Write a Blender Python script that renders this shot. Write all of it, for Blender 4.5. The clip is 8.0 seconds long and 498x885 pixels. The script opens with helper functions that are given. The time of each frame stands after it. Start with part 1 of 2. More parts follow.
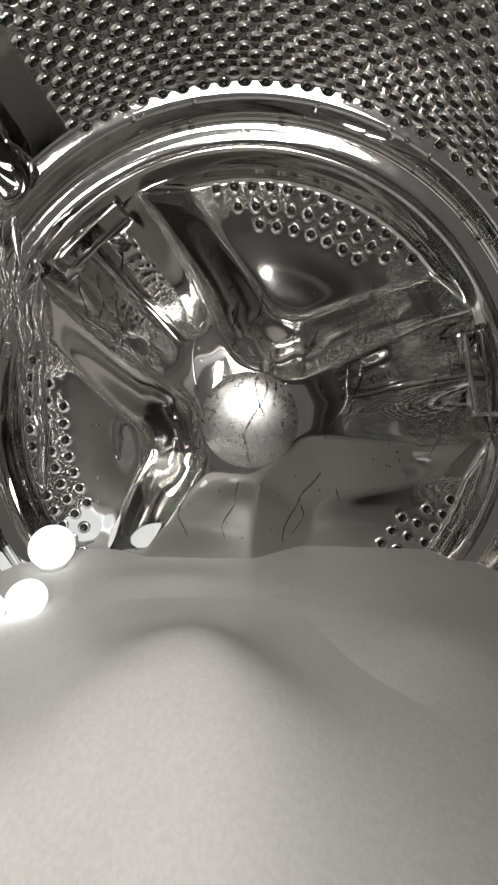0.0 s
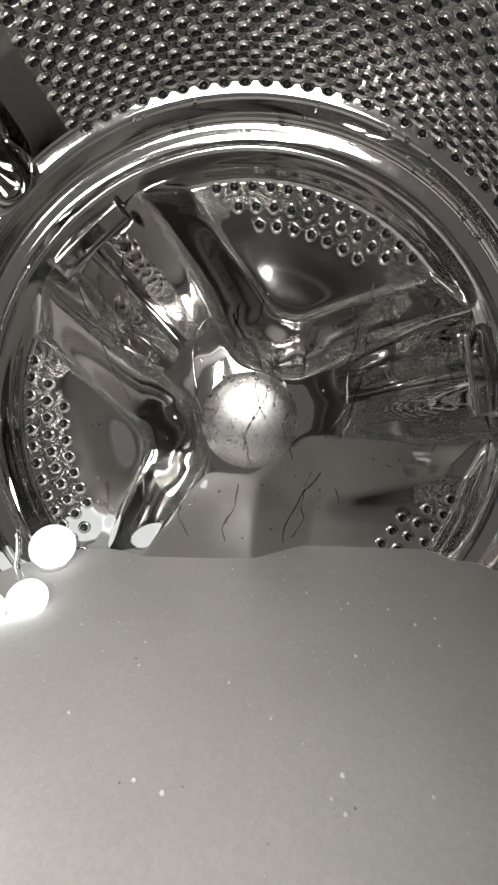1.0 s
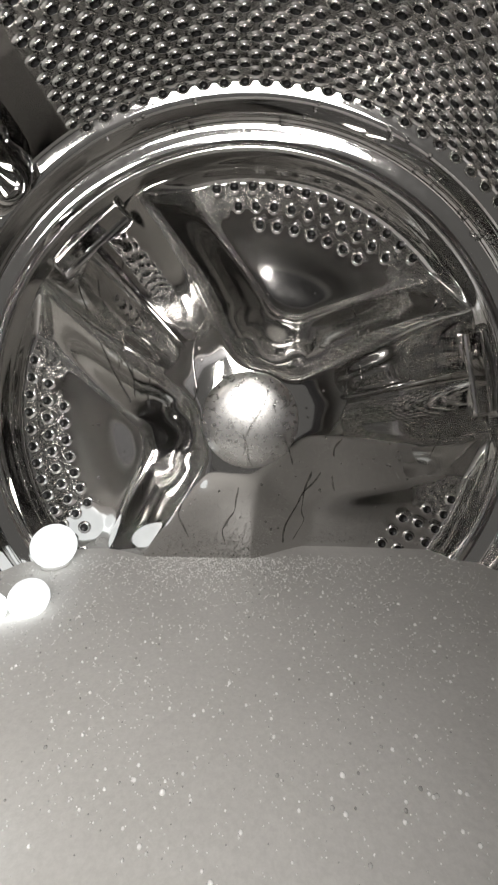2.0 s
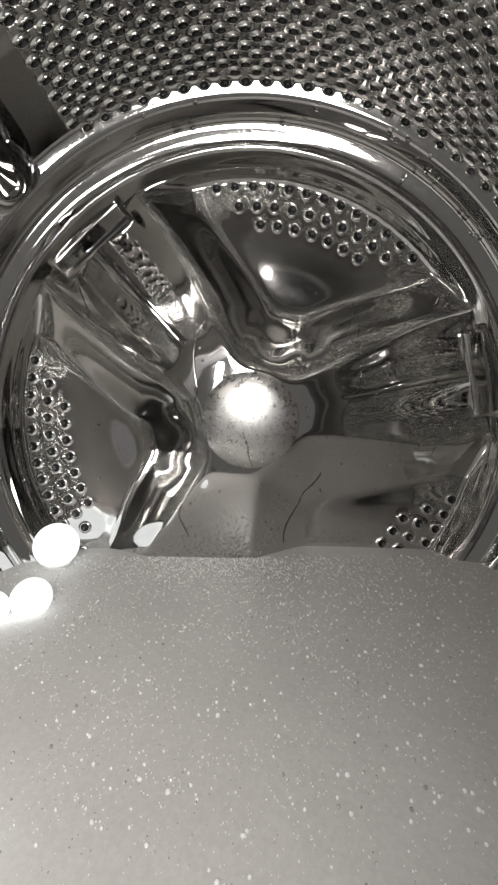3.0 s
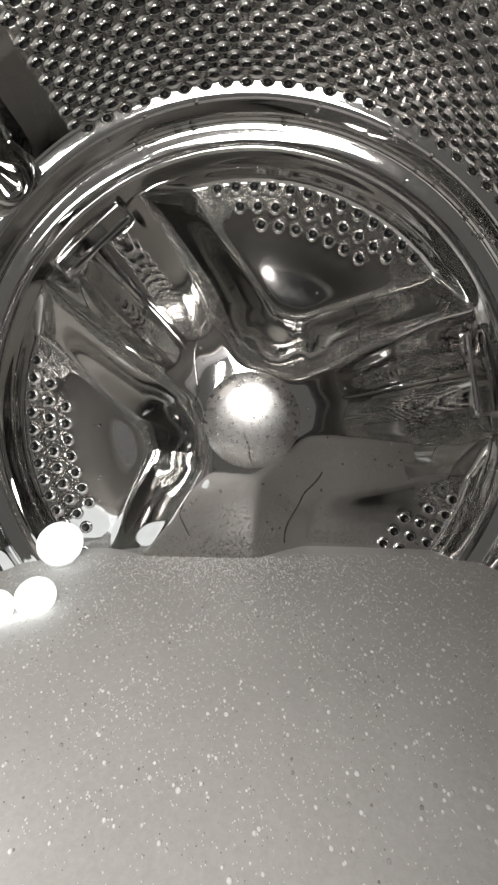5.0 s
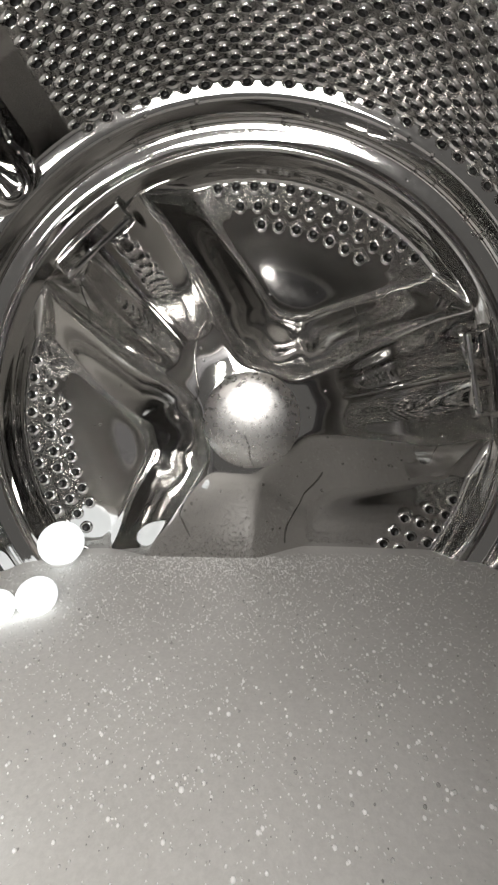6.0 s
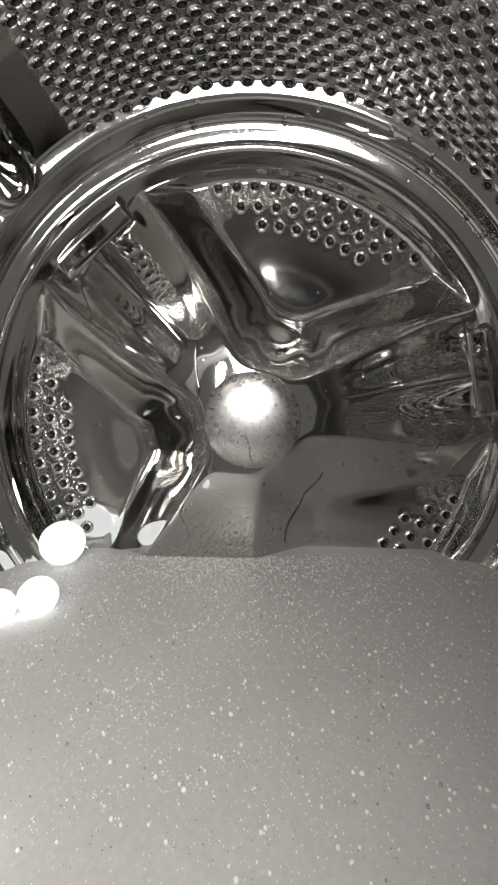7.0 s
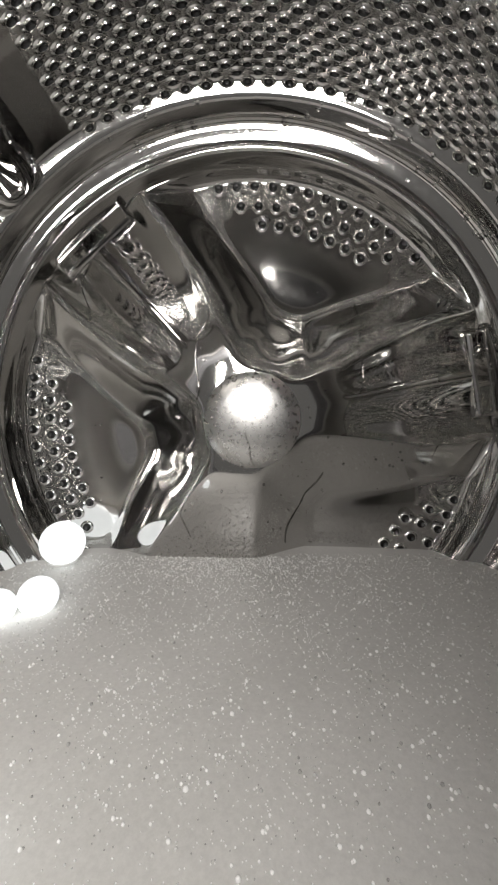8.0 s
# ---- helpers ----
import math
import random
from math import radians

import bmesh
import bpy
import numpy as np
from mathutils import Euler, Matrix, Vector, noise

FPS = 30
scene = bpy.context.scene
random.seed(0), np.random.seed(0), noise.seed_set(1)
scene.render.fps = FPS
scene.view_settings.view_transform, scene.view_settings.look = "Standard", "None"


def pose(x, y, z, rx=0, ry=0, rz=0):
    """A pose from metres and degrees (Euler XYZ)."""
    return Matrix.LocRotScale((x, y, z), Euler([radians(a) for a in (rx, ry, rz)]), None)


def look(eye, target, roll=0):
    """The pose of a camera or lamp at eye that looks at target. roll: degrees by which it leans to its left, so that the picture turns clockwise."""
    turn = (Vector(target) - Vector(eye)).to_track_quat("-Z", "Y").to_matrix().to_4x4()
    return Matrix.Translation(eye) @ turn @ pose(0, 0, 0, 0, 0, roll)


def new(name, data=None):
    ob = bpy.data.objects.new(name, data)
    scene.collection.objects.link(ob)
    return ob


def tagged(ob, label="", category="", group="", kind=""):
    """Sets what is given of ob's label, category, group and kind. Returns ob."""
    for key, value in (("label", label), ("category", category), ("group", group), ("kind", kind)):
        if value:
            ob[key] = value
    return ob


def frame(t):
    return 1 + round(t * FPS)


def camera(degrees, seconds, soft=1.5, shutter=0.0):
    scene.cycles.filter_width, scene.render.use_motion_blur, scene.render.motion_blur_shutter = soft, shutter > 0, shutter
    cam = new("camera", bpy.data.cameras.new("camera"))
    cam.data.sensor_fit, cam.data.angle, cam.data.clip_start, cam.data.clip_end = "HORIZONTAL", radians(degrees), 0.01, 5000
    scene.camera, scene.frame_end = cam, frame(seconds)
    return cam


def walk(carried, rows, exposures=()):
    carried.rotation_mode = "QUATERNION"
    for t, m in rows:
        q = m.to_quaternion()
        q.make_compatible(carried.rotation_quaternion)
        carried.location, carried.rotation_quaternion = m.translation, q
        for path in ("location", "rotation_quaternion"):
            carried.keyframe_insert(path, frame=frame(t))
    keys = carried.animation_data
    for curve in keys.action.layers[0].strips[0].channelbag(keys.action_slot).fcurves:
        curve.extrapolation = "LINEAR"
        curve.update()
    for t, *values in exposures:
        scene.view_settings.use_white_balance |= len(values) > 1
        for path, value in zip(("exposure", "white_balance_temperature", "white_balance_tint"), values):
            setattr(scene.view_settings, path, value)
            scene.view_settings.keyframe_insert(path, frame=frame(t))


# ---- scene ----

cam = camera(65.93, 8.0, soft=2.4)


def cam_pose(dyaw=0.0, dpitch=0.0):
    return pose(-0.0006, 0.0, 0.0098, 90 - 5.04 - dpitch, 0, dyaw)


CAMERA_ROWS = [(0.0, cam_pose(0.00)), (1.5, cam_pose(0.04)), (3.0, cam_pose(0.12)), (3.5, cam_pose(0.20)),
               (4.0, cam_pose(0.25)), (4.5, cam_pose(0.26)), (6.0, cam_pose(0.30)), (6.5, cam_pose(0.36)),
               (7.0, cam_pose(0.37)), (8.0, cam_pose(0.38))]

# ---- light ----
world = bpy.data.worlds.new("world")
scene.world = world
world.use_nodes = True
world.node_tree.nodes["Background"].inputs[0].default_value = (1.0, 0.97, 0.93, 1)
world.node_tree.nodes["Background"].inputs[1].default_value = 0.128


def area(name, m, size, size_y, power, colour=(1, 1, 1), shape="RECTANGLE"):
    data = bpy.data.lights.new(name, "AREA")
    data.shape, data.size, data.size_y, data.energy, data.color = shape, size, size_y, power, colour
    ob = new(name, data)
    ob.matrix_basis = m
    return ob


area("door_opening_light", look((0.003, -0.09, 0.112), (-0.55, 0.3, 0.11)), 0.086, 0.12, 1.20, (1.0, 0.965, 0.935))
area("door_upper_light", look((-0.065, -0.09, 0.090), (-0.10, 0.3, 0.07)), 0.018, 0.080, 0.12, (1.0, 0.965, 0.92))
scene.view_settings.exposure = 0.08

# ---- sizes ----
R_DRUM = 0.25
Y_FRONT, Y_FLANGE = -0.04, 0.321
Y_FLOOR = 0.371
Z_WATER = -0.124
ARMS = (131.5, 11.5, 251.5)


# ---- materials ----
def material(name):
    mat = bpy.data.materials.new(name)
    mat.use_nodes = True
    return mat, mat.node_tree, mat.node_tree.nodes["Principled BSDF"]


def add_noise(tree, scale, detail=4.0, rough=0.55, stretch=(1, 1, 1)):
    coord = tree.nodes.new("ShaderNodeTexCoord")
    mapping = tree.nodes.new("ShaderNodeMapping")
    mapping.inputs["Scale"].default_value = stretch
    n = tree.nodes.new("ShaderNodeTexNoise")
    n.inputs["Scale"].default_value, n.inputs["Detail"].default_value = scale, detail
    n.inputs["Roughness"].default_value = rough
    tree.links.new(coord.outputs["Object"], mapping.inputs["Vector"])
    tree.links.new(mapping.outputs[0], n.inputs["Vector"])
    return n


def ramp(tree, source, lo, hi, a=0.3, b=0.7):
    r = tree.nodes.new("ShaderNodeMapRange")
    r.inputs["From Min"].default_value, r.inputs["From Max"].default_value = a, b
    r.inputs["To Min"].default_value, r.inputs["To Max"].default_value = lo, hi
    tree.links.new(source, r.inputs["Value"])
    return r.outputs[0]


def mix(tree, fac, c1, c2):
    m = tree.nodes.new("ShaderNodeMix")
    m.data_type = "RGBA"
    m.inputs[6].default_value, m.inputs[7].default_value = (*c1, 1), (*c2, 1)
    tree.links.new(fac, m.inputs[0])
    return m.outputs[2]


def bump(tree, bsdf, height, strength, distance):
    b = tree.nodes.new("ShaderNodeBump")
    b.inputs["Strength"].default_value, b.inputs["Distance"].default_value = strength, distance
    tree.links.new(height, b.inputs["Height"])
    tree.links.new(b.outputs[0], bsdf.inputs["Normal"])


def steel(name, c1, c2, r1, r2, relief=0.0002):
    mat, tree, bsdf = material(name)
    n1 = add_noise(tree, 14, 3)
    n2 = add_noise(tree, 260, 2)
    tree.links.new(mix(tree, n1.outputs[0], c1, c2), bsdf.inputs["Base Color"])
    tree.links.new(ramp(tree, n2.outputs[0], r1, r2), bsdf.inputs["Roughness"])
    bsdf.inputs["Metallic"].default_value = 1.0
    bump(tree, bsdf, n1.outputs[0], 0.25, relief)
    return mat


STEEL = steel("polished_steel", (0.55, 0.54, 0.525), (0.63, 0.62, 0.605), 0.038, 0.065, 0.00003)
LIP = steel("pressed_lip_steel", (0.64, 0.63, 0.615), (0.72, 0.71, 0.695), 0.12, 0.18, 0.0001)
SATIN = steel("satin_steel", (0.30, 0.295, 0.285), (0.38, 0.375, 0.365), 0.36, 0.44, 0.0002)
BRUSHED = steel("brushed_steel", (0.70, 0.69, 0.675), (0.77, 0.76, 0.745), 0.26, 0.30, 0.0001)
STEEL_WALL = steel("drum_steel", (0.58, 0.57, 0.555), (0.66, 0.65, 0.635), 0.10, 0.14, 0.0001)

# Sheets stay solid; the shade inside each hole is painted as near-black.
HOLE_DARK, _t, _b = material("painted_hole_dark")
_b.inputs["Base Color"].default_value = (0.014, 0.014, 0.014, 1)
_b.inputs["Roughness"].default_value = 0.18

TUB, _t, _b = material("grey_plastic")
_t.links.new(mix(_t, add_noise(_t, 30).outputs[0], (0.10, 0.10, 0.10), (0.16, 0.16, 0.155)), _b.inputs["Base Color"])
_b.inputs["Roughness"].default_value = 0.55

RUBBER, _t, _b = material("grey_rubber")
_t.links.new(mix(_t, add_noise(_t, 45).outputs[0], (0.09, 0.09, 0.095), (0.14, 0.14, 0.145)), _b.inputs["Base Color"])
_b.inputs["Roughness"].default_value = 0.5

MURK, _t, _b = material("cloudy_water")
_n = add_noise(_t, 9, 3)
_t.links.new(mix(_t, _n.outputs[0], (0.55, 0.54, 0.515), (0.73, 0.72, 0.695)), _b.inputs["Base Color"])
_g = add_noise(_t, 520, 3, 0.7)
_m = _t.nodes.new("ShaderNodeMix")
_m.data_type, _m.blend_type = "RGBA", "MULTIPLY"
_m.inputs[0].default_value = 1.0
_t.links.new(_b.inputs["Base Color"].links[0].from_socket, _m.inputs[6])
_t.links.new(mix(_t, ramp(_t, _g.outputs[0], 0, 1, 0.35, 0.65), (0.90, 0.90, 0.90), (1.0, 1.0, 1.0)), _m.inputs[7])
_t.links.new(_m.outputs[2], _b.inputs["Base Color"])
_b.inputs["Roughness"].default_value = 0.40
_b.inputs["IOR"].default_value = 1.33
bump(_t, _b, add_noise(_t, 45, 3).outputs[0], 0.25, 0.002)

CLEAR, _t, _b = material("clear_water")
_b.inputs["Base Color"].default_value = (0.9, 0.9, 0.9, 1)
_b.inputs["Transmission Weight"].default_value = 1.0
_b.inputs["Roughness"].default_value = 0.02
_b.inputs["IOR"].default_value = 1.33

TRICKLE, _t, _b = material("trickle_water")
_t.links.new(mix(_t, add_noise(_t, 200).outputs[0], (0.40, 0.395, 0.38), (0.62, 0.615, 0.60)), _b.inputs["Base Color"])
_b.inputs["Transmission Weight"].default_value = 1.0
_b.inputs["Roughness"].default_value = 0.03
_b.inputs["IOR"].default_value = 1.4

FILM, _t, _b = material("bubble_film")
_g = _t.nodes.new("ShaderNodeNewGeometry")
_t.links.new(mix(_t, ramp(_t, _g.outputs["Random Per Island"], 0.0, 1.0, 0.05, 0.35), (0.35, 0.345, 0.33), (0.95, 0.945, 0.93)), _b.inputs["Base Color"])
_b.inputs["Roughness"].default_value = 0.08
_b.inputs["Coat Weight"].default_value = 0.6

# Glow of balls that stand in for glare; no real lamps float here.
GLOW, _t, _b = material("glare_glow")
_b.inputs["Base Color"].default_value = (0.9, 0.9, 0.9, 1)
_b.inputs["Emission Color"].default_value = (0.93, 0.98, 1.0, 1)
_b.inputs["Emission Strength"].default_value = 0.95

WHITE, _t, _b = material("white_plastic")
_t.links.new(mix(_t, add_noise(_t, 60).outputs[0], (0.72, 0.72, 0.7), (0.8, 0.8, 0.79)), _b.inputs["Base Color"])
_b.inputs["Roughness"].default_value = 0.35


# ---- mesh helpers ----
def mesh_of(name, verts, faces, mats, smooth=True, face_mats=None):
    me = bpy.data.meshes.new(name)
    me.from_pydata(verts, [], faces)
    for m in mats:
        me.materials.append(m)
    if face_mats is not None:
        me.polygons.foreach_set("material_index", face_mats)
    me.polygons.foreach_set("use_smooth", [smooth] * len(me.polygons))
    me.update()
    return me


def part(name, data, parent=None, label=""):
    ob = new(name, data)
    ob.parent = parent
    return tagged(ob, label)


def lathe(name, profile, mat, steps=192, smooth=True):
    """A surface of revolution about the y axis, from (y, r) pairs."""
    verts, faces, n = [], [], len(profile)
    for k in range(steps):
        a = 2 * math.pi * k / steps
        verts += [(r * math.cos(a), y, r * math.sin(a)) for y, r in profile]
    for k in range(steps):
        j = (k + 1) % steps
        faces += [(k * n + i, k * n + i + 1, j * n + i + 1, j * n + i) for i in range(n - 1)]
    return mesh_of(name, verts, faces, [mat], smooth)


def smoothstep(x):
    x = np.clip(x, 0.0, 1.0)
    return x * x * (3 - 2 * x)


def smin(a, b, k):
    h = np.clip(0.5 + 0.5 * (b - a) / k, 0, 1)
    return b * (1 - h) + a * h - k * h * (1 - h)


# ---- drum ----
PLATE_ROWS = (98.3, 218.3, 338.3)
HOLE_ROWS = ((0.2044, 0.0, 13, 4.47), (0.1890, 5.2, 10, 4.80), (0.1745, 11.2, 7, 5.18))


def soft_ramp(x, e):
    return 0.5 * (x + np.sqrt(x * x + e * e))


def plate_height(x, z):
    """How far the pressed back plate stands towards the door, above its perforated floor."""
    r = np.hypot(x, z)
    gaps, groove = [], np.zeros_like(r)
    for a in ARMS:
        c, s = math.cos(radians(a)), math.sin(radians(a))
        along, across = x * c + z * s, -x * s + z * c
        half = 0.026 + 0.032 * smoothstep((along - 0.02) / 0.17)
        ahead = along > 0
        gaps.append(np.where(ahead, np.abs(across) - half, 1.0))
        depth = 0.08 if a > 200 else 1.0
        # two shallow troughs along the upper arms, with a rounded rib between them
        q = np.clip(np.abs(across) / (1.02 * half), 0, 1)
        groove = np.maximum(groove, depth * soft_ramp((along - 0.06) / 0.14, 0.35) * smoothstep((along - 0.045) / 0.07) * np.sin(math.pi * q) ** 2 * ahead)
    d = smin(smin(gaps[0], gaps[1], 0.022), gaps[2], 0.022)
    d = smin(d, r - 0.045, 0.016)
    top = 0.0415 + 0.0018 * smoothstep((0.100 - r) / 0.06) - 0.012 * smoothstep((r - 0.07) / 0.13)
    # the pocket's wall falls from a rounded shoulder to a soft corner at its foot
    reach = 0.037 + 0.016 * smoothstep((0.19 - r) / 0.09)
    t = (d + 0.002) / reach
    slope = soft_ramp(1 - t, 0.08) - soft_ramp(-t, 0.06)
    floor = 0.07 * (r - 0.105 + np.sqrt((r - 0.105) ** 2 + 0.02 ** 2))
    h = floor + (top - floor) * slope
    h = h - 0.0042 * groove * np.clip(slope, 0, 1)
    h = h + 0.0115 * np.clip((r - 0.2070) / 0.0070, 0, 1) ** 2 * (1 - np.clip(slope, 0, 1))
    for first in PLATE_ROWS:
        for rh, start, count, step in HOLE_ROWS:
            for i in range(count):
                t = radians(first - start - i * step)
                h = h + 0.0005 * np.exp(-((x - rh * math.cos(t)) ** 2 + (z - rh * math.sin(t)) ** 2) / 0.0052 ** 2)
    return h


def plate_y(x, z):
    return Y_FLOOR - float(plate_height(np.array([x]), np.array([z]))[0])


def make_plate():
    rings, steps = 250, 900
    rr = np.linspace(0, 1, rings + 1)[1:] * 0.2194
    aa = np.arange(steps) * 2 * math.pi / steps
    x = np.outer(rr, np.cos(aa)).ravel()
    z = np.outer(rr, np.sin(aa)).ravel()
    y = Y_FLOOR - plate_height(x, z)
    verts = [(0, plate_y(0, 0), 0)] + list(zip(x.tolist(), y.tolist(), z.tolist()))
    faces = [(0, 1 + (k + 1) % steps, 1 + k) for k in range(steps)]
    for i in range(rings - 1):
        for k in range(steps):
            j = (k + 1) % steps
            faces.append((1 + i * steps + k, 1 + i * steps + j, 1 + (i + 1) * steps + j, 1 + (i + 1) * steps + k))
    return mesh_of("back_plate", verts, faces, [STEEL])


def crater(name, outer, inner, rise, segs=12, thin_lip=False):
    """One pressed perforation along +z: a raised lip, capped near-black for the hole's shade."""
    prof = [(outer, -0.0001), (outer * 0.86, rise * 0.16), (outer * 0.70, rise * 0.50), (outer * 0.54, rise * 0.84), (inner * 1.15, rise), (inner, rise * 0.92), (inner * 0.9, rise * 0.25)]
    if thin_lip:
        prof = [(outer, -0.0002), (outer * 0.86, rise * 0.45), (outer * 0.72, rise * 0.92), (outer * 0.64, rise), (inner, rise * 0.75), (inner * 0.92, 0.0001)]
    verts, faces, mats = [], [], []
    for r, h in prof:
        verts += [(r * math.cos(2 * math.pi * k / segs), r * math.sin(2 * math.pi * k / segs), h) for k in range(segs)]
    for i in range(len(prof) - 1):
        for k in range(segs):
            j = (k + 1) % segs
            faces.append((i * segs + k, i * segs + j, (i + 1) * segs + j, (i + 1) * segs + k))
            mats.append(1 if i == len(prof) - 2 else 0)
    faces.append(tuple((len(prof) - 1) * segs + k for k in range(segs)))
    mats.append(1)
    return mesh_of(name, verts, faces, [LIP, HOLE_DARK], True, mats)


drum = tagged(new("washing_drum"), "polished stainless steel washing machine drum, wet inside", "drum")
cylinder = part("cylinder_wall", lathe("cylinder_wall", [(Y_FRONT, R_DRUM), (0.15, R_DRUM), (Y_FLANGE, R_DRUM), (Y_FLANGE, R_DRUM + 0.002), (Y_FRONT, R_DRUM + 0.002)], STEEL_WALL), drum)
RIM = [(0.2992, 0.2501), (0.3006, 0.2494), (0.3018, 0.2477), (0.3040, 0.2438), (0.3058, 0.2405), (0.3066, 0.2396), (0.3076, 0.2394), (0.3090, 0.2386), (0.3150, 0.2368),
       (0.3185, 0.2356), (0.3194, 0.2361), (0.3202, 0.2359), (0.3210, 0.2348), (0.3218, 0.2346), (0.3224, 0.2350), (0.3231, 0.2348), (0.3238, 0.2334), (0.3252, 0.2308),
       (0.3266, 0.2284), (0.3277, 0.2262), (0.3285, 0.2240), (0.3290, 0.2220), (0.3293, 0.2203), (0.3300, 0.2192), (0.3320, 0.2182), (0.3350, 0.2170), (0.3400, 0.2154),
       (0.3438, 0.2142), (0.3450, 0.2135), (0.3462, 0.2138), (0.3550, 0.2160)]
rim = part("rear_rim", lathe("rear_rim", RIM, STEEL, 256), drum, "stepped polished rim round the back plate")
plate = part("back_plate", make_plate(), drum, "pressed steel back plate with three arms")


def make_hub():
    prof, y = [], 0.3185
    for i in range(31):
        r = 0.0410 * i / 30
        prof.append((y, r))
        y += 0.0410 / 30 * (r / 0.19 + 0.50 * max(0.0, (r - 0.025) / 0.014) ** 2.2)
    prof += [(y + 0.0020, 0.0417), (y + 0.0050, 0.0423), (y + 0.0100, 0.0430)]
    prof[0] = (prof[0][0], 0.00001)
    return lathe("hub_cap", prof, BRUSHED, 96)


def make_tab():
    """The raised tongue across an arm's outer end; x across, y towards the door, z outwards."""
    bm = bmesh.new()
    bmesh.ops.create_cube(bm, size=1.0, matrix=Matrix.Diagonal((0.078, 0.024, 0.019, 1)))
    bmesh.ops.bevel(bm, geom=bm.edges[:], offset=0.0045, segments=4, profile=0.5, affect="EDGES")
    me = bpy.data.meshes.new("arm_tab")
    bm.to_mesh(me)
    bm.free()
    me.materials.append(STEEL)
    me.polygons.foreach_set("use_smooth", [p.area < 0.0001 for p in me.polygons])
    return me


TAB = make_tab()
for a in ARMS:
    tab = part("arm_tab", TAB, drum, "raised steel tongue at the end of an arm")
    c, s = math.cos(radians(a)), math.sin(radians(a))
    tab.matrix_basis = Matrix(((s, 0, c, 0.2045 * c), (0, 1, 0, 0.3512), (-c, 0, s, 0.2045 * s), (0, 0, 0, 1)))

hub = part("hub_cap", make_hub(), drum, "domed polished steel hub")
front = part("front_ring", lathe("front_ring", [(Y_FRONT, R_DRUM), (Y_FRONT - 0.01, 0.23), (Y_FRONT - 0.012, 0.185), (Y_FRONT - 0.004, 0.178), (Y_FRONT - 0.016, 0.176), (Y_FRONT - 0.02, 0.23)], SATIN), drum)

# ---- tub, gasket ----
tub = tagged(new("wall_tub", lathe("wall_tub", [(-0.10, 0.30), (0.41, 0.30), (0.41, 0.0001)], TUB, 96)), "dark grey plastic tub round the drum", kind="structure")
gasket = tagged(new("door_gasket", lathe("door_gasket", [(-0.058, 0.176), (-0.07, 0.19), (-0.085, 0.18), (-0.095, 0.168), (-0.11, 0.172), (-0.125, 0.165), (-0.14, 0.17), (-0.14, 0.30), (-0.10, 0.30)], RUBBER, 96)), "ribbed grey rubber door gasket", "gasket")

# ---- water ----
def make_water():
    half = math.sqrt(R_DRUM ** 2 - Z_WATER ** 2) + 0.0005
    nx, ny = 80, 90
    verts = [(-half + 2 * half * i / nx, Y_FRONT + (0.3735 - Y_FRONT) * j / ny, Z_WATER + 0.0003 * noise.noise(Vector((i * 0.25, j * 0.2, 0)))) for j in range(ny + 1) for i in range(nx + 1)]
    faces = [(j * (nx + 1) + i, j * (nx + 1) + i + 1, (j + 1) * (nx + 1) + i + 1, (j + 1) * (nx + 1) + i) for j in range(ny) for i in range(nx)]
    return mesh_of("water", verts, faces, [MURK])


water = tagged(new("water", make_water()), "cloudy grey wash water standing in the drum", kind="structure")

# ---- perforations ----
def on_wall(theta, y):
    """Pose of a piece on the cylinder, its z axis towards the drum's axis."""
    c, s = math.cos(theta), math.sin(theta)
    return Matrix(((-s, 0, -c, R_DRUM * c), (0, 1, 0, y), (c, 0, -s, R_DRUM * s), (0, 0, 0, 1)))


WALL_CRATER = crater("perforation", 0.0061, 0.0034, 0.0019, 16)
for v in WALL_CRATER.vertices:
    v.co.y *= 0.64
wv = np.array([v.co for v in WALL_CRATER.vertices])
wf = [tuple(p.vertices) for p in WALL_CRATER.polygons]
wm = [p.material_index for p in WALL_CRATER.polygons]
rest_v, rest_f, rest_m, made = [], [], [], 0
PER_TURN = 102
for row in range(52):
    y = 0.3020 - 0.00626 * row
    if y < Y_FRONT + 0.01:
        break
    for k in range(PER_TURN):
        deg = ((k + 0.5 * (row % 2)) * 360 / PER_TURN + 2.6) % 360
        if any(abs((deg - a - 2.0 + 180) % 360 - 180) < 12.6 for a in ARMS):
            continue
        m = on_wall(radians(deg), y)
        if row == 0:
            m = m @ Matrix.Translation((0, 0, 0.0027)) @ Matrix.Rotation(radians(50), 4, 'X')
        if row < 9 and 48 < deg < 120 and made < 300:
            ob = part("perforation", WALL_CRATER, cylinder)
            ob.matrix_basis = m
            made += 1
        elif deg < 215 or deg > 325:
            n0 = len(rest_v)
            mm = np.array(m)
            rest_v += (wv @ mm[:3, :3].T + mm[:3, 3]).tolist()
            rest_f += [tuple(n0 + i for i in f) for f in wf]
            rest_m += wm
tagged(part("perforation_field", mesh_of("perforation_field", rest_v, rest_f, [LIP, HOLE_DARK], True, rest_m), cylinder), kind="stuff")

PLATE_CRATER = crater("plate_perforation", 0.0060, 0.0038, 0.0008, 18, True)


def plate_pose(r, deg):
    x, z = r * math.cos(radians(deg)), r * math.sin(radians(deg))
    e = 0.002
    n = Vector(((plate_y(x + e, z) - plate_y(x - e, z)) / (2 * e), -1, (plate_y(x, z + e) - plate_y(x, z - e)) / (2 * e))).normalized()
    q = n.to_track_quat("Z", "Y")
    return Matrix.LocRotScale((x, plate_y(x, z), z), q, None)


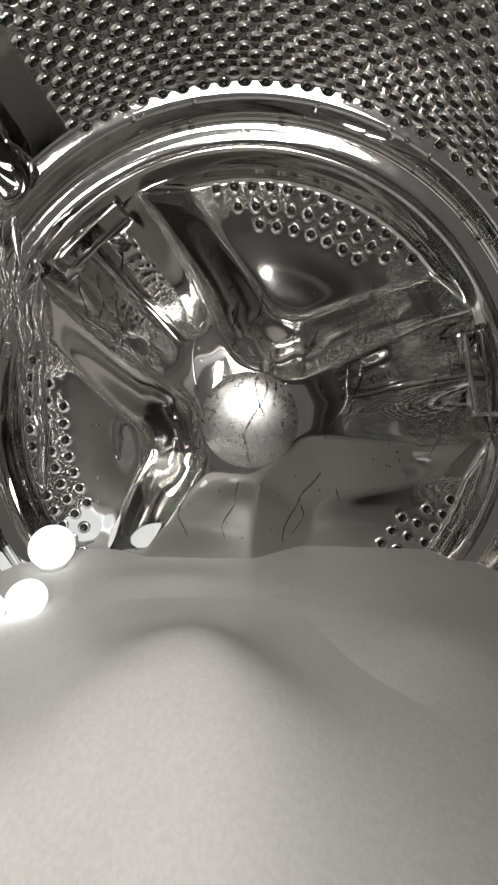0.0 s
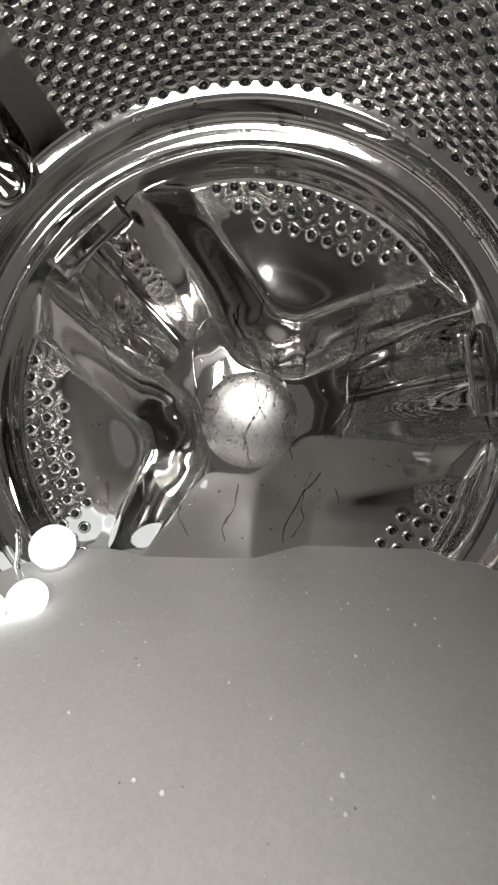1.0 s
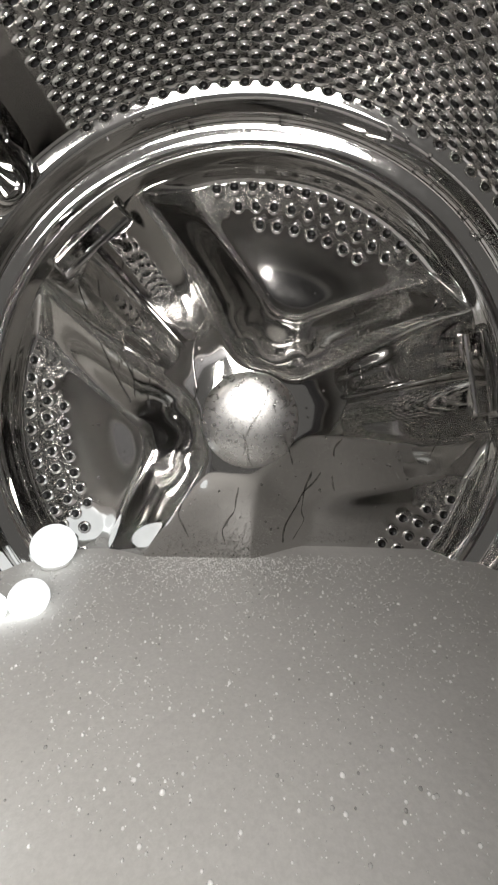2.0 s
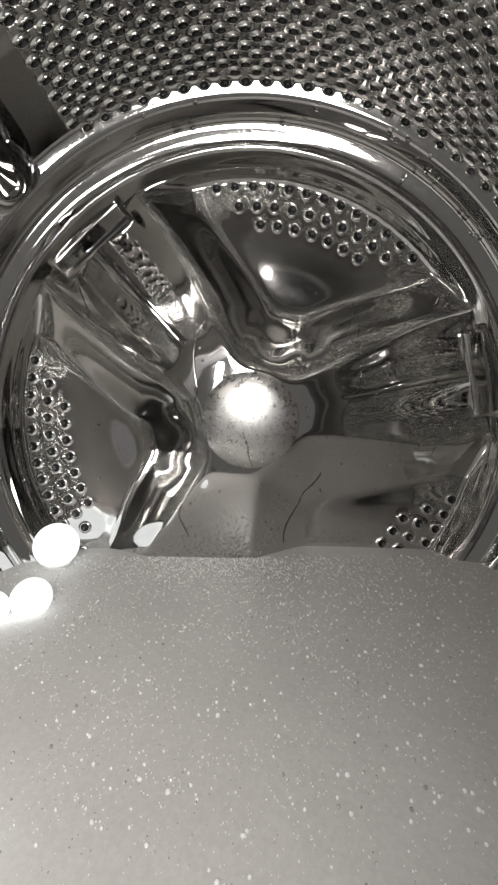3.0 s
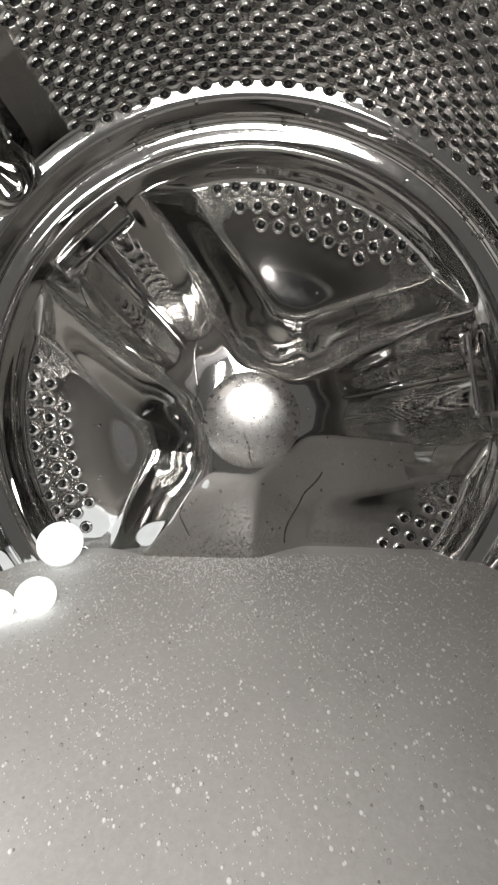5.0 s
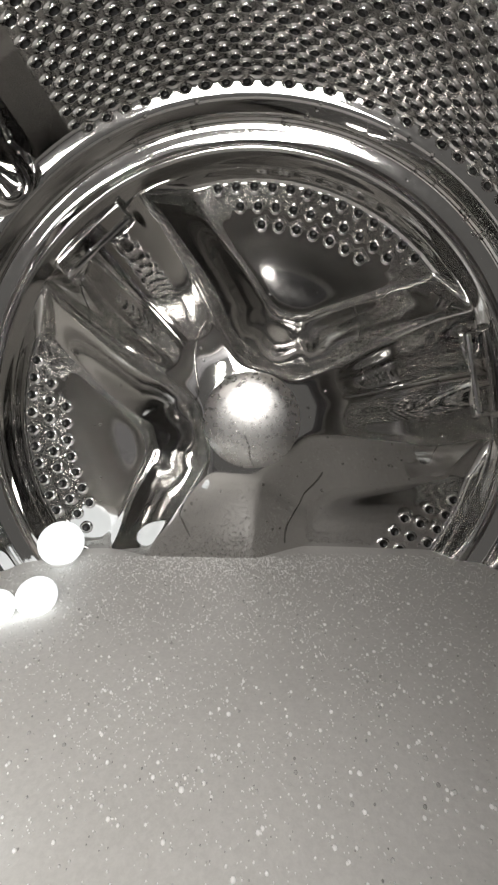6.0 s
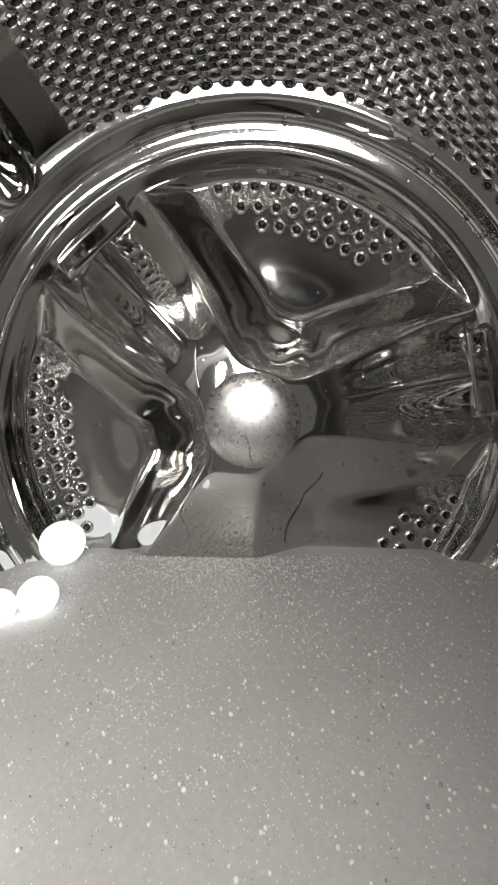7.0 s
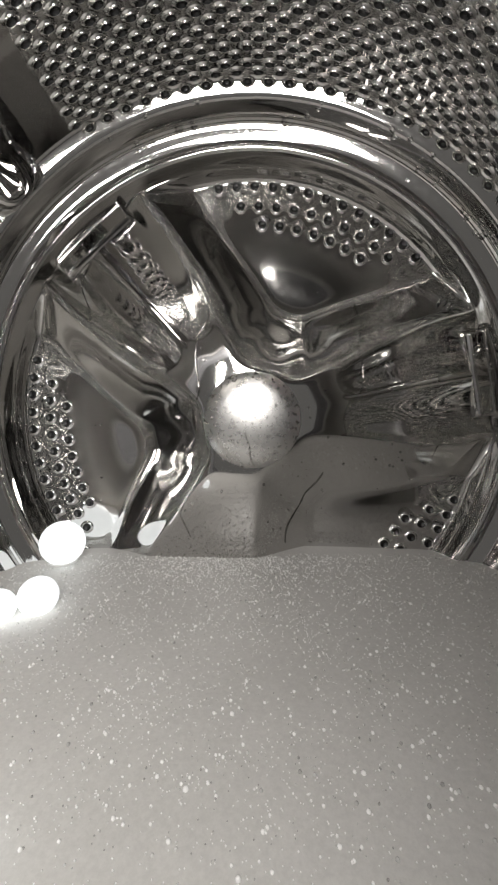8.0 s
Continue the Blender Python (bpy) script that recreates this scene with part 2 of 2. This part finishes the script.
for first in PLATE_ROWS:
    for r, start, count, step in HOLE_ROWS:
        for i in range(count):
            ob = part("perforation", PLATE_CRATER, plate)
            ob.matrix_basis = plate_pose(r, first - start - i * step)

# ---- lifters ----
def make_lifter():
    """A hollow steel paddle on the wall; x across, y along the drum, z towards the axis."""
    ny, nc = 40, 28
    verts, faces = [], []
    for j in range(ny + 1):
        v = j / ny
        y = -0.02 + 0.316 * v
        taper = min(1.0, math.sqrt(max(0.0, 1 - max(0.0, (v - 0.80) / 0.20) ** 2)) * 0.75 + 0.25) * min(1.0, 0.4 + v * 6)
        for i in range(nc + 1):
            u = -1 + 2 * i / nc
            w = 0.036 * (0.75 + 0.25 * taper)
            prof = (1 - abs(u) ** 2.2) ** 1.1 * 0.040
            verts.append((u * w, y, -0.001 + prof * taper))
    for j in range(ny):
        for i in range(nc):
            p = j * (nc + 1) + i
            faces.append((p, p + 1, p + nc + 2, p + nc + 1))
    faces.append(tuple(ny * (nc + 1) + i for i in range(nc + 1)))
    return mesh_of("lifter", verts, faces, [STEEL])


LIFTER = make_lifter()
LIFTER_HOLE = crater("lifter_hole", 0.0045, 0.003, 0.0010, 14, True)
for a in ARMS:
    lifter = part("lifter", LIFTER, drum, "polished steel lifter paddle with drain holes")
    lifter.matrix_basis = on_wall(radians(a + 4), 0)
    for y in (0.262, 0.240, 0.218, 0.196):
        hole = part("drain_hole", LIFTER_HOLE, lifter)
        hole.matrix_basis = Matrix.Translation((-0.0205, y, 0.0275)) @ Vector((-0.80, 0, 0.60)).to_track_quat("Z", "Y").to_matrix().to_4x4()

# ---- glowing balls added for glare ----
def glare_ball(radius, place, label, low=0.0):
    """A glowing globe over a white ring, added in place of a glare spot."""
    ob = tagged(new("glare_ball"), label, "lamp", "small round lamps")
    globe = lathe("globe", [(-radius * math.cos(a * math.pi / 24), radius * math.sin(a * math.pi / 24) + 0.000001) for a in range(25)], GLOW, 40)
    ring = lathe("under_ring", [(radius * (0.16 * math.cos(a * math.pi / 6)), radius * (0.98 + 0.13 * math.sin(a * math.pi / 6))) for a in range(13)], WHITE, 40)
    g = part("globe", globe, ob, "white glowing globe in place of glare")
    r = part("under_ring", ring, ob, "added white ring under a glare ball")
    g.rotation_euler = (radians(90), 0, 0)
    r.rotation_euler = (radians(90), 0, 0)
    r.location = (0, 0, low - radius * 0.9)
    r.scale = (0.55, 0.55, 0.55)
    ob.matrix_basis = Matrix.Translation(place)
    return ob


GLARE_MAIN, GLARE_NEAR, GLARE_SIDE = (-0.1672, 0.316, -0.1065), (-0.1470, 0.243, -0.1150), (-0.166, 0.230, -0.1160)
glare_main = glare_ball(0.0180, GLARE_MAIN, "glowing white ball added for a glare spot by the waterline")
glare_near = glare_ball(0.0125, GLARE_NEAR, "small glowing ball added for glare over the water")
glare_side = glare_ball(0.0110, GLARE_SIDE, "small glowing ball added for glare over the water")
# Out of view; added to throw a bluish glow on the near water.
glare_front = glare_ball(0.0100, (-0.0900, 0.098, -0.1170), "small glowing ball added for glare over the water")


# ---- bubbles ----
def bubble_mesh(name, spots):
    verts, faces = [], []
    segs = 8
    for x, y, z, r in spots:
        n0 = len(verts)
        for e in (-0.6, 0.1, 0.7):
            c = math.sqrt(1 - e * e)
            verts += [(x + r * c * math.cos(2 * math.pi * k / segs), y + r * c * math.sin(2 * math.pi * k / segs), z + r * e) for k in range(segs)]
        verts.append((x, y, z + r))
        for i in range(2):
            faces += [(n0 + i * segs + k, n0 + i * segs + (k + 1) % segs, n0 + (i + 1) * segs + (k + 1) % segs, n0 + (i + 1) * segs + k) for k in range(segs)]
        faces += [(n0 + 2 * segs + k, n0 + 2 * segs + (k + 1) % segs, n0 + 3 * segs) for k in range(segs)]
    return mesh_of(name, verts, faces, [FILM])


rnd = random.Random(5)
RAFT_CENTRE = (0.0, 0.20)
rafts = []
for k, count in enumerate((500, 2600, 3000, 3000, 2600)):
    spots = []
    while len(spots) < count:
        x, y = rnd.uniform(-0.2, 0.2), rnd.uniform(0.06, 0.345)
        if noise.noise(Vector((x * 28 + k * 3, y * 28, k))) < rnd.uniform(-0.55, 0.25):
            continue
        r = 0.00023 + 0.00060 * rnd.random() ** 8 + 0.0006 * y * rnd.random() ** 2
        spots.append((x - RAFT_CENTRE[0], y - RAFT_CENTRE[1], 0.0004, r))
    if k == 1:
        for _ in range(1700):
            x = rnd.gauss(-0.02, 0.050)
            spots.append((x - RAFT_CENTRE[0], 0.338 - abs(rnd.gauss(0, 0.030)) - RAFT_CENTRE[1], 0.0003, rnd.uniform(0.0002, 0.0007)))
    raft = tagged(new("foam", bubble_mesh("foam", spots)), "fine pale foam drifting on the water", "foam", kind="stuff")
    rafts.append(raft)

bubbles = []
BUBBLE = bubble_mesh("bubble", [(0, 0, 0, 1.0)])
for k in range(26):
    ob = tagged(new("bubble", BUBBLE), "larger shiny bubble floating on cloudy water", "bubble", "bubbles on the water")
    size = rnd.uniform(0.0007, 0.0012)
    ob.scale = (size, size, size)
    y = rnd.uniform(0.09, 0.28)
    bubbles.append((ob, rnd.uniform(-0.55, 0.6) * y, y, rnd.uniform(0, 1)))


# ---- water running down the plate ----
def tube(name, pts, radius, mat, segs=6):
    verts, faces = [], []
    for i, p in enumerate(pts):
        t = (Vector(pts[min(i + 1, len(pts) - 1)]) - Vector(pts[max(i - 1, 0)])).normalized()
        u = t.cross(Vector((0, 1, 0))).normalized()
        w = t.cross(u)
        rr = radius * (0.35 if i in (0, len(pts) - 1) else 0.75 + 0.5 * noise.noise(Vector(p) * 180))
        verts += [tuple(Vector(p) + (u * math.cos(2 * math.pi * k / segs) + w * 0.9 * math.sin(2 * math.pi * k / segs)) * rr) for k in range(segs)]
    for i in range(len(pts) - 1):
        faces += [(i * segs + k, i * segs + (k + 1) % segs, (i + 1) * segs + (k + 1) % segs, (i + 1) * segs + k) for k in range(segs)]
    faces += [tuple(range(segs)), tuple((len(pts) - 1) * segs + k for k in range(segs))]
    return mesh_of(name, verts, faces, [mat])


def skin_y(x, z):
    r = math.hypot(x, z)
    y = plate_y(x, z)
    if r < 0.039:
        y = min(y, 0.3185 + r * r / 0.38 + 0.0025 * max(0.0, (r - 0.025) / 0.014) ** 3)
    return y


def rivulet(x, z, length, lean, seed):
    r2 = random.Random(seed)
    pts, drift = [], 0.0
    for i in range(int(length / 0.0016)):
        if i % 6 == 0:
            aim = lean + r2.uniform(-0.5, 0.5) * (1 if r2.random() < 0.75 else 2.0)
        drift += 0.35 * (aim - drift)
        y = skin_y(x, z) - 0.0002
        if pts:
            y = min(max(y, pts[-1][1] - 0.0012), pts[-1][1] + 0.0012)
        pts.append((x, y, z))
        x, z = x + drift * 0.0016, z - 0.0016
    ob = tagged(new("rivulet", tube("rivulet", pts, 0.0009, TRICKLE)), "thin clear water trickle running down polished steel", "rivulet", "trickles on the back plate")
    return ob


STARTS = [(-0.010, 0.097, 0.040, 0), (-0.036, 0.094, 0.085, -0.15), (-0.110, 0.146, 0.110, 0.05), (0.060, 0.074, 0.045, -0.3), (0.094, 0.110, 0.090, 0.05),
          (0.099, 0.047, 0.080, 0), (0.159, 0.074, 0.110, 0), (0.175, 0.068, 0.030, 0.2), (0.057, -0.047, 0.070, -0.45), (0.066, -0.049, 0.070, -0.3),
          (0.078, -0.052, 0.035, 0.3), (-0.138, 0.146, 0.065, 0), (-0.130, 0.069, 0.055, 0), (-0.105, -0.031, 0.070, -0.1), (-0.055, 0.020, 0.085, 0),
          (-0.026, 0.010, 0.035, 0), (-0.006, -0.010, 0.032, 0), (0.036, 0.015, 0.055, -0.05), (-0.010, -0.057, 0.055, -0.35), (-0.060, -0.072, 0.035, 0.1)]
EARLY = random.Random(77)
STARTS += [(EARLY.uniform(-0.14, 0.16), EARLY.uniform(0.045, 0.125), EARLY.uniform(0.03, 0.09), EARLY.uniform(-0.2, 0.2)) for _ in range(16)]
rivulets = [rivulet(x, z, length, lean, 40 + i) for i, (x, z, length, lean) in enumerate(STARTS)]


def drop_mesh():
    bm = bmesh.new()
    bmesh.ops.create_icosphere(bm, subdivisions=2, radius=1.0)
    for v in bm.verts:
        v.co.z = v.co.z * 0.55
        v.co.y *= 1.25 if v.co.y < 0 else 1.0
    me = bpy.data.meshes.new("water_drop")
    bm.to_mesh(me)
    bm.free()
    me.materials.append(CLEAR)
    me.polygons.foreach_set("use_smooth", [True] * len(me.polygons))
    return me


DROP = drop_mesh()
runners = []
for k in range(210):
    if k < 170:
        x, z = rnd.uniform(-0.15, 0.16), rnd.uniform(-0.11, 0.12)
        if k < 60:
            x, z = rnd.uniform(-0.027, 0.027), rnd.uniform(-0.030, 0.004)
        place, size = (x, skin_y(x, z) - 0.0003, z), rnd.uniform(0.0004, 0.0009) if k < 60 else rnd.uniform(0.0005, 0.0013)
    else:
        a = radians(rnd.uniform(35, 118))
        i = rnd.choice((4, 7, 8, 12, 15))
        y, r = RIM[i]
        place, size = (r * math.cos(a), y - 0.0004, r * math.sin(a) - 0.0004), rnd.uniform(0.0011, 0.0026)
    ob = tagged(new("water_drop", DROP), "clear water drop clinging to polished steel", "drop", "water drops on the steel")
    ob.matrix_basis = Matrix.LocRotScale(place, Euler((radians(90), 0, rnd.uniform(-0.3, 0.3))), (size, size, size))
    if k in (3, 9, 64, 178, 187):
        runners.append((ob, Vector(place)))


# ---- swells and falling water ----
def swell(rx, ry, height, lean):
    n = 44
    verts, faces = [], []
    for j in range(n + 1):
        for i in range(n + 1):
            u, v = -1 + 2 * i / n, -1 + 2 * j / n
            q = (u * u + v * v)
            h = height * math.exp(-4.2 * q) * (1 + 0.25 * noise.noise(Vector((u * 2.2, v * 2.2, height * 90)))) - height * 0.022
            verts.append((u * rx + lean * v * ry, v * ry, h))
    faces = [(j * (n + 1) + i, j * (n + 1) + i + 1, (j + 1) * (n + 1) + i + 1, (j + 1) * (n + 1) + i) for j in range(n) for i in range(n)]
    return tagged(new("wave_swell", mesh_of("wave_swell", verts, faces, [MURK])), "smooth swell of cloudy wash water", "wave", "swells on the water")


swell_big = swell(0.125, 0.125, 0.032, -0.15)
swell_right = swell(0.085, 0.070, 0.0065, 0.3)
swell_far = swell(0.090, 0.040, 0.0045, 0.0)


def strand(seed, length, radius):
    r2 = random.Random(seed)
    pts = [(0.004 * noise.noise(Vector((i * 0.22, seed, 0))), 0.004 * noise.noise(Vector((seed, i * 0.2, 3))), length / 2 - i * length / 30) for i in range(31)]
    return tagged(new("water_strand", tube("water_strand", pts, radius, CLEAR, 8)), "falling strand of clear water beside the lifter", "water strand", "falling water")


strands = [strand(1, 0.15, 0.0060), strand(2, 0.12, 0.0040), strand(3, 0.10, 0.0028)]


def spot(x, y, z, turn=0.0):
    return pose(x, y, z, 0, 0, turn)


def key_glare(ob, p, dx, dz):
    share = ((0.0, 0.0), (1.5, 0.12), (3.0, 0.45), (4.0, 0.7), (4.7, 0.78), (6.0, 0.9), (6.8, 1.0), (8.0, 1.0))
    walk(ob, [(t, spot(p[0] + dx * k, p[1], p[2] + dz * k)) for t, k in share])


def motions():
    walk(cam, CAMERA_ROWS)
    key_glare(glare_main, GLARE_MAIN, 0.0065, 0.0030)
    key_glare(glare_near, GLARE_NEAR, 0.0055, 0.0015)
    key_glare(glare_side, GLARE_SIDE, 0.0055, 0.0015)
    # the foam comes up and rocks to and fro with the settling water
    def rock(t):
        reach = 0.0070 * min(1.25, math.exp(-(t - 3.0) / 3.3)) * min(1.0, t / 0.8)
        return -reach * math.cos(2 * math.pi * t)

    times = [0.25 * i for i in range(33)]
    for raft, t0 in zip(rafts, (0.0, 1.2, 1.7, 2.6, 3.4)):
        walk(raft, [(t, spot(RAFT_CENTRE[0] + rock(t), RAFT_CENTRE[1] + 0.2 * rock(t), Z_WATER - 0.004 * (1 - min(1.0, max(0.0, (t - t0 + 0.6) / 0.8))), 60 * rock(t)))
                    for t in times])
    for ob, x, y, late in bubbles:
        walk(ob, [(t, spot(x + rock(t), y + 0.15 * rock(t), Z_WATER + 0.0003 - 0.003 * (1 - min(1.0, max(0.0, (t - 3.0 * late + 0.5) / 1.0)))))
                  for t in times])
    # waves of the last fill die away
    z = Z_WATER
    walk(swell_big, [(0.0, spot(-0.030, 0.150, z)), (0.1, spot(0.000, 0.135, z - 0.0005)), (0.2, spot(0.030, 0.105, z - 0.001)), (0.3, spot(0.055, 0.06, z - 0.002)),
                     (0.4, spot(0.07, 0.01, z - 0.004)), (0.5, spot(0.07, -0.02, z - 0.012)), (0.7, spot(0.05, -0.02, z - 0.045)), (8.0, spot(0.05, -0.02, z - 0.045))])
    walk(swell_right, [(0.0, spot(0.100, 0.210, z)), (0.2, spot(0.105, 0.235, z - 0.0012)), (0.4, spot(0.105, 0.255, z - 0.004)), (0.6, spot(0.10, 0.27, z - 0.009)),
                       (1.4, spot(0.10, 0.28, z - 0.012)), (8.0, spot(0.10, 0.28, z - 0.012))])
    walk(swell_far, [(0.0, spot(-0.06, 0.29, z)), (0.3, spot(0.0, 0.30, z - 0.0015)), (0.6, spot(0.06, 0.31, z - 0.0055)), (1.3, spot(0.09, 0.315, z - 0.006)),
                     (1.8, spot(0.09, 0.315, z - 0.010)), (8.0, spot(0.09, 0.315, z - 0.010))])
    # water falls from the lifter and is gone into the bath
    for ob, x, y, z0, t1 in zip(strands, (-0.138, -0.146, -0.152), (0.255, 0.25, 0.245), (0.03, 0.07, 0.09), (0.45, 0.6, 1.3)):
        rows = []
        for i in range(7):
            t = t1 * i / 6
            rows.append((t, spot(x, y, z0 + (-0.225 - z0) * (i / 6) ** 1.6)))
        rows.append((8.0, spot(x, y, -0.225)))
        walk(ob, rows)
    # trickles drain down and thin out
    for i, ob in enumerate(rivulets):
        if i % 5 in (0, 2, 3) or i >= 20:
            t0, t1 = 1.4 + 0.1 * (i % 4), 2.8 + 0.3 * (i % 5)
            walk(ob, [(0.0, spot(0, 0, 0.004)), (t0, spot(0, 0, 0.0)), (t1, spot(0, 0.0045, -0.004)), (8.0, spot(0, 0.0070, -0.005))])
    for i, (ob, p) in enumerate(runners):
        rot = ob.matrix_basis.to_quaternion().to_matrix().to_4x4()
        walk(ob, [(t, Matrix.Translation((p.x, skin_y(p.x, p.z - d) - 0.0003 if i < 3 else p.y, p.z - d)) @ rot)
                  for t, d in ((0.0, 0.0), (0.8 + 0.4 * i, 0.002), (3.0, 0.006 + 0.002 * i), (8.0, 0.010 + 0.002 * i))])


motions()
